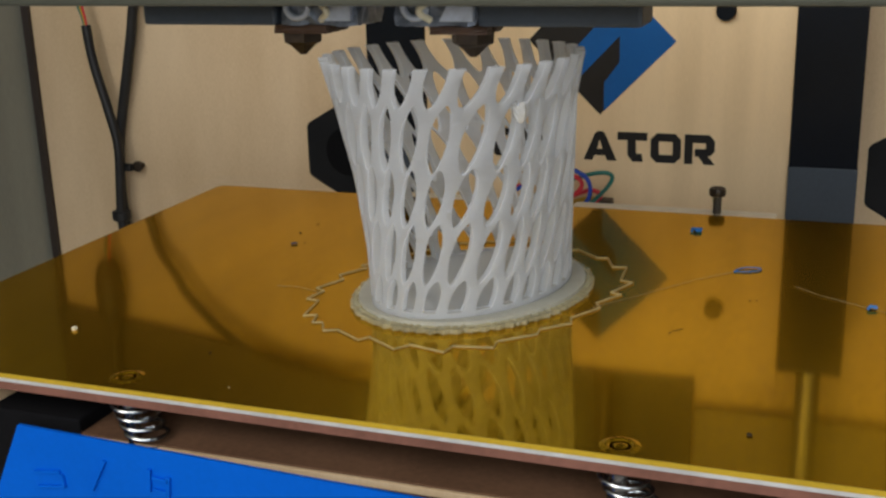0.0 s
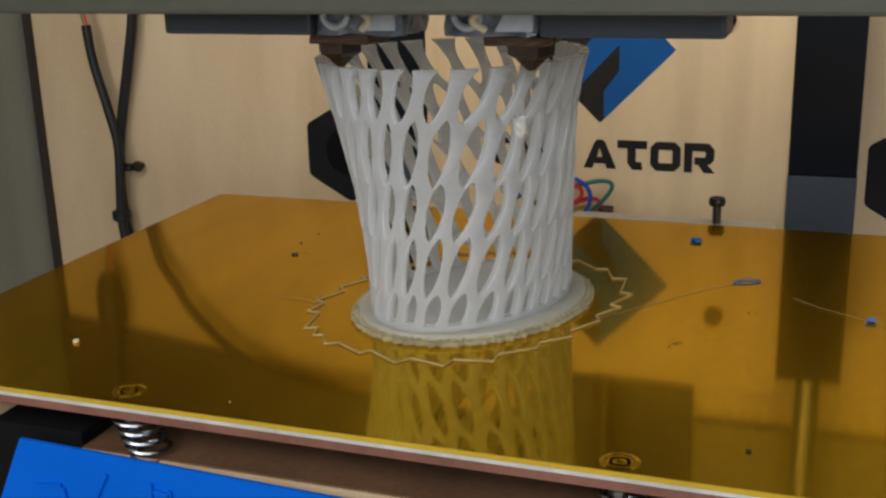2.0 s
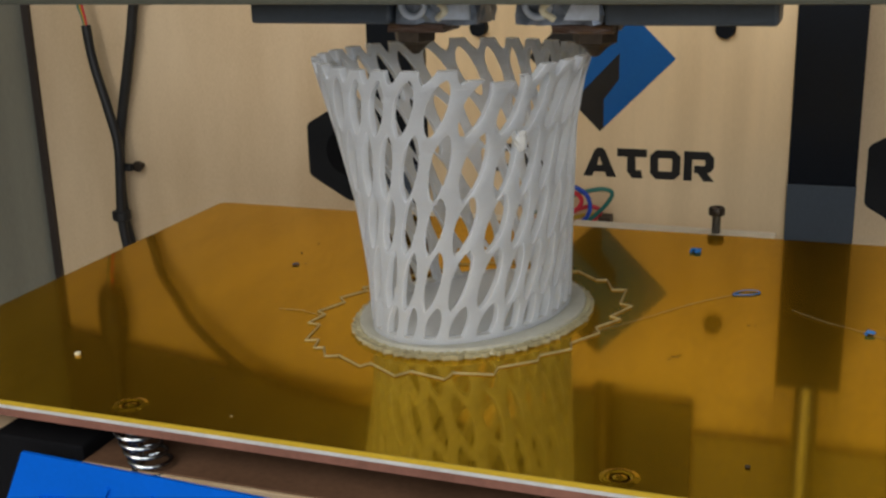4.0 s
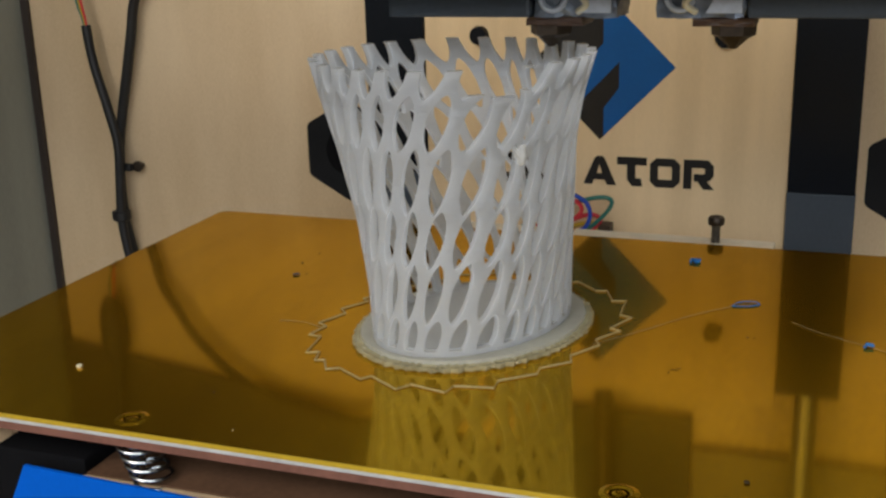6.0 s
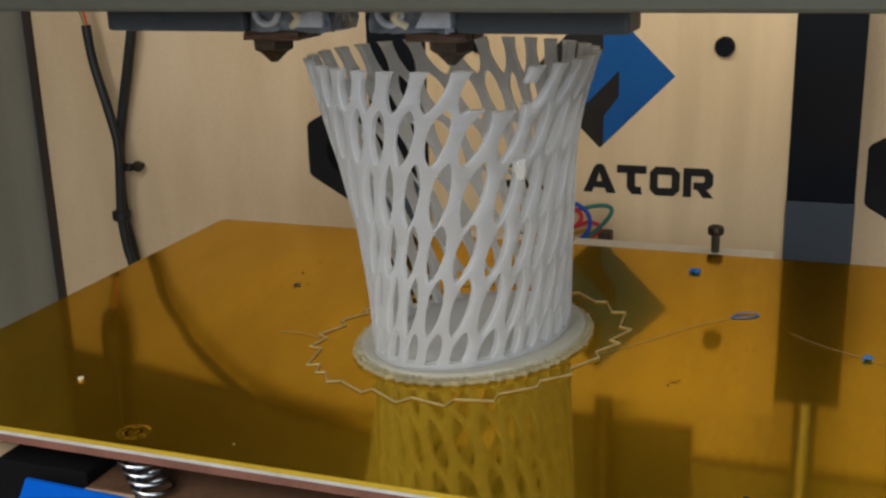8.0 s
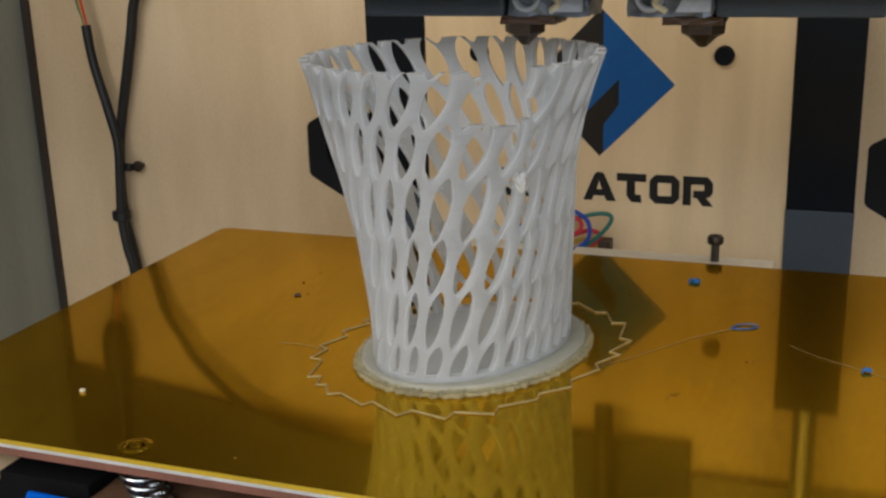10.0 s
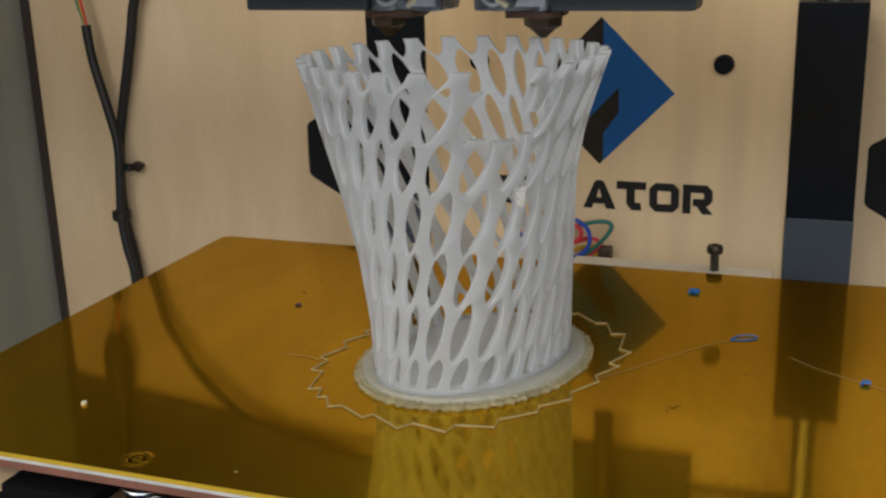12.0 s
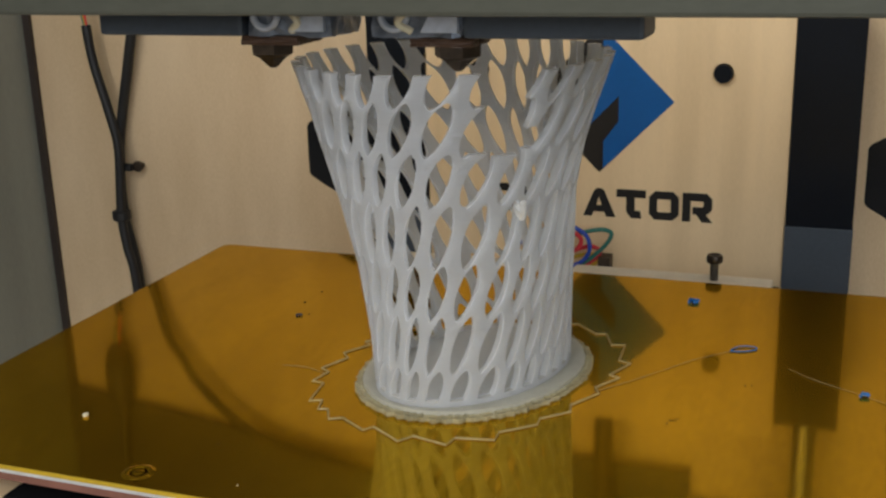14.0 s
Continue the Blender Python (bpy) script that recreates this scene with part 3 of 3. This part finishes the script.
def lattice(z0, z1, step, seed=0):
    """The lattice wall between two heights as one closed skin, in millimetres; its layers stand out a little unevenly."""
    rnd = random.Random(seed)
    verts, faces = [], []
    n, m = max(1, round((z1 - z0) / step)), 3
    proud = [rnd.uniform(-0.03, 0.03) for _ in range(n + 1)]
    for i in range(n):
        za, zb = z0 + (z1 - z0) * i / n, z0 + (z1 - z0) * (i + 1) / n
        mid = (za + zb) / 2
        rows = [j for j, (zc, hh, _) in enumerate(ROWS) if abs(mid - zc) < hh and mid > 3.2]
        sa, sb = section(za, proud[i]), section(zb, proud[i + 1])
        ia, ib = section(za, 1.8 + proud[i]), section(zb, 1.8 + proud[i + 1])
        if rows:
            la, lb = openings(za, rows), openings(zb, rows)
            order = sorted(range(len(la)), key=lambda k: la[k][0])
            spans = []
            for p, q in zip(order, order[1:] + order[:1]):
                wrap = PITCHES if q == order[0] else 0
                spans.append(((la[p][0] + la[p][1], la[q][0] - la[q][1] + wrap), (lb[p][0] + lb[p][1], lb[q][0] - lb[q][1] + wrap)))
        else:
            spans = [((k, k + 1.0), (k, k + 1.0)) for k in range(PITCHES)]
        for (a0, a1), (b0, b1) in spans:
            if a1 - a0 < 0.01 or b1 - b0 < 0.01:
                continue
            if mid > FAILED_FROM and FAILED[0] < (a0 + a1) / 2 % PITCHES < FAILED[1]:
                continue
            base = len(verts)
            for (lo, hi), outer, inner, z in (((a0, a1), sa, ia, za), ((b0, b1), sb, ib, zb)):
                share = np.linspace(lo, hi, m) % PITCHES
                for s in (outer, inner):
                    xs, ys = np.interp(share, s[0], s[1]), np.interp(share, s[0], s[2])
                    verts += [(float(x), float(y), z) for x, y in zip(xs, ys)]
            # order: lower outer, lower inner, upper outer, upper inner
            lo_o, lo_i, hi_o, hi_i = base, base + m, base + 2 * m, base + 3 * m
            for k in range(m - 1):
                faces += [(lo_o + k, lo_o + k + 1, hi_o + k + 1, hi_o + k), (lo_i + k + 1, lo_i + k, hi_i + k, hi_i + k + 1)]
                if i == n - 1:
                    faces.append((hi_o + k, hi_o + k + 1, hi_i + k + 1, hi_i + k))
                if i == 0:
                    faces.append((lo_o + k + 1, lo_o + k, lo_i + k, lo_i + k + 1))
            if rows:
                faces += [(lo_o, hi_o, hi_i, lo_i), (lo_o + m - 1, lo_i + m - 1, hi_i + m - 1, hi_o + m - 1)]
    return verts, faces


def raw_part(name, verts, faces, mat, parent, label="", drop=0.0):
    me = bpy.data.meshes.new(name)
    me.from_pydata([(x * MM, y * MM, (z - drop) * MM) for x, y, z in verts], [], faces)
    me.materials.append(mat)
    me.materials.append(JOINT)
    for p in me.polygons:
        if drop and abs(p.normal.z) > 0.99:
            p.material_index = 1
    ob = new(name, me)
    ob.parent = parent
    return tagged(ob, label)


vase = thing("lattice_vase", (0, 0, 0), "half-printed milky white lattice vase growing on its raft", "vase", rides=True)
raw_part("lattice_wall", *lattice(1.9, TIP, 0.4, 1), PRINT, vase)
way, px, py = section(1.9, 0.6)
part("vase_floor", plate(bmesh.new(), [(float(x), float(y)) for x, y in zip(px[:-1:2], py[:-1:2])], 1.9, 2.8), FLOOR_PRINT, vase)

flake = bmesh.new()
bmesh.ops.create_icosphere(flake, subdivisions=3, radius=1.7)
for v in flake.verts:
    v.co *= 1 + 0.55 * noise.noise(v.co * 0.9)
    v.co.x, v.co.y, v.co.z = v.co.x * 0.9 + 15.2, v.co.y * 0.45 - 17.4, v.co.z * 1.1 + 43.6
part("stray_blob", flake, STRAY, vase, "shiny blob of stray filament")

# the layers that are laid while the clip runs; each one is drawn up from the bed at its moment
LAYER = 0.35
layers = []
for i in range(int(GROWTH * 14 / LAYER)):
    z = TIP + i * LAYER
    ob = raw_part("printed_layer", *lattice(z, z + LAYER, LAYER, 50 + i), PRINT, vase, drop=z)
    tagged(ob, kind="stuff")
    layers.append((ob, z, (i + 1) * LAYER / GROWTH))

raft = thing("raft", (0, 0, 0), "thin clear raft with a ragged edge under the vase", "raft", rides=True)


def oval(a, b, cx, cy, n):
    c, q = math.cos(TURN), math.sin(TURN)
    for k in range(n):
        t = 2 * math.pi * k / n
        yield cx + c * a(k) * math.cos(t) - q * b(k) * math.sin(t), cy + q * a(k) * math.cos(t) + c * b(k) * math.sin(t)


rnd = random.Random(5)
edge = [rnd.uniform(-0.35, 0.35) for _ in range(200)]
part("raft_sheet", plate(bmesh.new(), list(oval(lambda k: 29.8 + edge[k] + 0.6 * (k % 2), lambda k: 23.8 + edge[k] + 0.6 * (k % 2), -0.8, 0.4, 120)), 0.03, 1.0), RAFT, raft)
part("raft_top", plate(bmesh.new(), list(oval(lambda k: 28.3 + 0.3 * edge[k], lambda k: 22.7 + 0.3 * edge[k], -0.8, 0.4, 96)), 1.0, 1.9), RAFT_TOP, raft, "pale upper raft layer")
for ring_at, h in ((0.0, 0.5), (-0.9, 1.05)):
    pts = [(x, y, h) for x, y in oval(lambda k: 29.5 + ring_at + 0.45 * (k % 2) + edge[k], lambda k: 23.7 + ring_at + 0.45 * (k % 2) + edge[k], -0.8, 0.4, 198)]
    part("raft_bead", tube(bmesh.new(), pts, 0.3, 6, closed=True), RAFT, raft)
skirt = thing("skirt_line", (0, 0, 0), "clear zigzag skirt line drawn on the amber film round the raft", "filament line", rides=True)
pts, t, k = [], 0.0, 0
c, q = math.cos(TURN), math.sin(TURN)
while t < 2 * math.pi - 0.1:
    # saw teeth: a long run outwards, then a short step back in
    reach = rnd.uniform(0.6, 1.9) if k % 2 else -rnd.uniform(0.4, 1.5)
    co, si = math.cos(t), math.sin(t)
    power = 2.7 if si < 0 else 2.0
    square = (abs(co) ** power + abs(si) ** power) ** (-1 / power)
    a, b = (37.7 + reach) * square * co, ((34.4 if si < 0 else 25.6) + reach) * square * si
    pts.append((-6.3 + c * a - q * b, 2.6 + q * a + c * b, 0.2))
    t += rnd.uniform(0.02, 0.07) if k % 2 else rnd.uniform(0.14, 0.30)
    k += 1
part("line", tube(bmesh.new(), pts, 0.26, 6, closed=True), STRAND, skirt)

# ---- scraps on the film ----
def scrap(name, pts, r, mat, label, cat="scrap", closed=False):
    ob = thing(name, pts[0], label, cat, rides=True)
    part("strand", tube(bmesh.new(), pts, r, 6, closed=closed), mat, ob, smooth=True)
    return ob


scrap("filament_scrap", [(39.2, 59.0, 0.4), (39.0, 61.4, 0.4), (41.4, 61.0, 0.5), (39.6, 60.0, 0.7), (41.4, 59.2, 0.5), (40.2, 58.8, 0.5)], 0.4, BLUE_BIT, "small knotted scrap of blue filament on the film")
scrap("filament_loop", spline([(53.0, 27.6, 0.2), (53.8, 29.8, 0.2), (55.6, 31.3, 0.3), (57.8, 31.6, 0.3), (58.9, 30.6, 0.2), (57.6, 29.0, 0.2), (55.4, 28.0, 0.2), (53.0, 27.6, 0.2)], 6), 0.15, BLUE_BIT, "thin blue filament loop lying on the film")
scrap("filament_scrap", [(81.8, 8.6, 0.4), (82.3, 10.4, 0.5), (83.4, 9.2, 0.6), (82.2, 9.2, 0.8), (83.3, 10.3, 0.4)], 0.36, BLUE_BIT, "small knotted scrap of blue filament on the film")
scrap("filament_scrap", [(-57.8, 22.2, 0.3), (-57.0, 23.0, 0.35), (-56.3, 22.9, 0.3)], 0.26, NAVY, "tiny crumb of dark blue filament on the film")
scrap("clear_hair", spline([(27.2, -4.5, 0.15), (35.1, 5.2, 0.2), (45.3, 19.3, 0.2), (53.0, 27.3, 0.2)]), 0.055, HAIR, "hair-thin clear filament trailing to the loop", "filament")
scrap("clear_hair", spline([(66.6, 20.6, 0.15), (72, 15.4, 0.3), (77, 12.6, 0.2), (81.1, 10.3, 0.2), (87, 6.5, 0.2)]), 0.055, HAIR, "hair-thin clear filament on the film", "filament")
scrap("clear_hair", spline([(-45.3, -9.2, 0.12), (-39.5, -9.0, 0.2), (-33.5, -11.0, 0.12)]), 0.06, HAIR, "hair-thin clear filament on the film", "filament")


def dot(x, y, r, mat, label, h=0.25):
    ob = thing("crumb", (x, y, 0), label, "crumb", rides=True)
    bm = bmesh.new()
    bmesh.ops.create_icosphere(bm, subdivisions=1, radius=r)
    rr = random.Random(int(x * 10 + y))
    for v in bm.verts:
        v.co *= rr.uniform(0.75, 1.2)
        v.co.z = max(-r * 0.3, v.co.z) * h / 0.25
    bmesh.ops.translate(bm, verts=bm.verts, vec=(x, y, r * 0.32))
    part("crumb_body", bm, mat, ob)


dot(-72.8, -46.3, 0.75, CRUMB, "pale plastic crumb on the film")
for x, y, r in ((-60.4, 32.8, 0.42), (-59.8, 42.3, 0.36), (63.9, -57.1, 0.62), (58.2, 8.4, 0.28), (59.6, 8.8, 0.25), (-38.5, -49.8, 0.3), (44.9, -15.2, 0.25), (-55.0, 24.4, 0.3)):
    dot(x, y, r, SPECK, "dark speck on the film", 0.1)
for x, y, r in ((-26.3, -63.7, 0.2),):
    dot(x, y, r, CRUMB, "pale speck on the film", 0.15)

def smudge(x, y, w, d, seed):
    """A thin greasy print on the film with an uneven outline."""
    rr = random.Random(seed)
    ob = thing("smudge", (x, y, 0), "faint brown smudge on the amber film", "smudge", "smudges on the film", rides=True)
    outline = []
    for k in range(22):
        a, r = 2 * math.pi * k / 22, rr.uniform(0.55, 1.1)
        outline.append((x + w * r * math.cos(a), y + d * r * math.sin(a)))
    part("stain", plate(bmesh.new(), outline, 0.006, 0.02), SMUDGE, ob)


for k, (x, y, w, d) in enumerate(((45.8, -13.6, 1.1, 0.35), (46.6, -12.4, 0.8, 0.3))):
    smudge(x, y, w, d, 70 + k)

# ---- the print head and its cross beam ----
beam = thing("cross_beam", (0, 0, 69), "olive grey cross beam carrying the extruder carriage", "beam")
part("bar", boxes((-248, 248, -15, -7, 64.0, 74), bevel=0.8), OLIVE, beam)
part("rod", tube(bmesh.new(), [(-248, -16, 80), (248, -16, 80)], 4, 16), STEEL, beam, smooth=True)
part("rod", tube(bmesh.new(), [(-248, 16, 80), (248, 16, 80)], 4, 16), STEEL, beam, smooth=True)


def crinkled(x0, x1, y0, y1, z0, z1, seed, depth=0.8):
    """A block wrapped in creased foil: a fine box with uneven faces."""
    rnd = random.Random(seed)
    bm = boxes((x0, x1, y0, y1, z0, z1))
    bmesh.ops.subdivide_edges(bm, edges=bm.edges[:], cuts=7, use_grid_fill=True)
    mid = Vector(((x0 + x1) / 2, (y0 + y1) / 2, (z0 + z1) / 2))
    for v in bm.verts:
        d = v.co - mid
        corner = sum(abs(c) > 0.98 * h for c, h in zip(d, ((x1 - x0) / 2, (y1 - y0) / 2, (z1 - z0) / 2)))
        v.co -= d.normalized() * (rnd.uniform(0, depth) + 0.5 * depth * (corner - 1))
        v.co.x += rnd.uniform(-0.3, 0.3) * depth
    bmesh.ops.triangulate(bm, faces=bm.faces[:])
    return bm


head = thing("extruder_carriage", (0, 0, TIP), "black twin extruder carriage with foil-wrapped heater blocks", "extruder")
part("carriage", boxes((-54, 54, -18, -6, 75, 108), (-54, 54, 6, 22, 66, 108), bevel=1.2), BLACK_PLASTIC, head)
for s in (-1, 1):
    part("wing", boxes((min(s * 22, s * 54), max(s * 22, s * 54), -6, 5.9, 59.4, 84), bevel=0.8), SLATE, head, "slate grey wing bar")
    block = part("heater_block", crinkled(min(s * 3.5, s * 22), max(s * 3.5, s * 22), -5, 9, 58.9, 76, 40 + s), FOIL, head, "crinkled silver foil wrap")
    part("insulation", crinkled(min(s * 11, s * 23.5), max(s * 11, s * 23.5), -4.5, 7, 57.6, 59.4, 50 + s, 0.35), AMBER_TAPE, block, "brown insulation")
    part("nozzle", lathe(bmesh.new(), [(0.3, 52.85), (0.8, 52.95), (3.0, 55.0), (4.4, 55.7), (4.6, 58.4), (4.6, 60)], (s * 19, 0, 0), 6), SOOT, head, "dark sooty nozzle")
    part("barrel", lathe(bmesh.new(), [(3, 74), (3, 100)], (s * 19, 0, 0), 16), STEEL, head, smooth=True)
    part("cover_plate", slab(bmesh.new(), [(s * 13 + 1.0, 60.4), (s * 13 + 8.0, 60.4), (s * 13 + 8.0, 65.2), (s * 13 + 3.6, 65.2)], -5.9, -4.2), PALE_ALU, block, "pale blue-grey metal plate")
    ring = [(s * 13 - 4.2 + 2.5 * math.cos(radians(k * 18)), -5.4, 63.4 + 2.5 * math.sin(radians(k * 18))) for k in range(20)]
    part("cartridge_ring", tube(bmesh.new(), ring, 0.7, 8, closed=True), PALE_ALU, block, "round end of the heater cartridge", smooth=True)
    bm = tube(bmesh.new(), spline([(s * 12, -5, 60.5), (s * 10, -6.5, 62.5), (s * 13, -6, 65), (s * 18, -5, 68), (s * 20, -5.5, 80)]), 0.7, 8)
    part("heater_wire", bm, CRUMB, head, "pale heater wire", smooth=True)

# ---- what moves ----
HEAD = ((0, -16, -9), (0.5, -7, -3), (1, 31, 12), (1.5, -13, -10), (2, 1, -27), (2.5, 32, 16), (3, 37, 6), (3.7, -12, -20), (4.3, 28, 10), (4.9, 8, -4),
        (5.5, -10, -22), (6, 33, 11), (6.5, 32, 9), (7, 32, 6), (7.5, -14, -26), (8, -16, -22), (8.6, 30, 8), (9.3, -12, -24), (9.9, 20, 14),
        (10.5, 44, 2), (11, 42, 3), (11.5, -13, -28), (12, -11, 27), (12.5, -17, -27), (13, 46, -10), (13.5, -7, -30), (14, -12, -30))


def motions():
    for ob in STAGE:
        x, y, z = ob.location
        walk(ob, [(t, pose(x, y, z - GROWTH * t * MM)) for t in (0, 3.5, 7, 10.5, 14)])
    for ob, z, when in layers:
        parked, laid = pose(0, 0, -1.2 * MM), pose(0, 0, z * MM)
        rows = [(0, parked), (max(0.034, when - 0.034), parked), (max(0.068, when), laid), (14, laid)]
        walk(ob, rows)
    walk(beam, [(t, pose(0, y * MM, 69 * MM)) for t, x, y in HEAD])
    walk(head, [(t, pose(x * MM, y * MM, TIP * MM)) for t, x, y in HEAD])


motions()
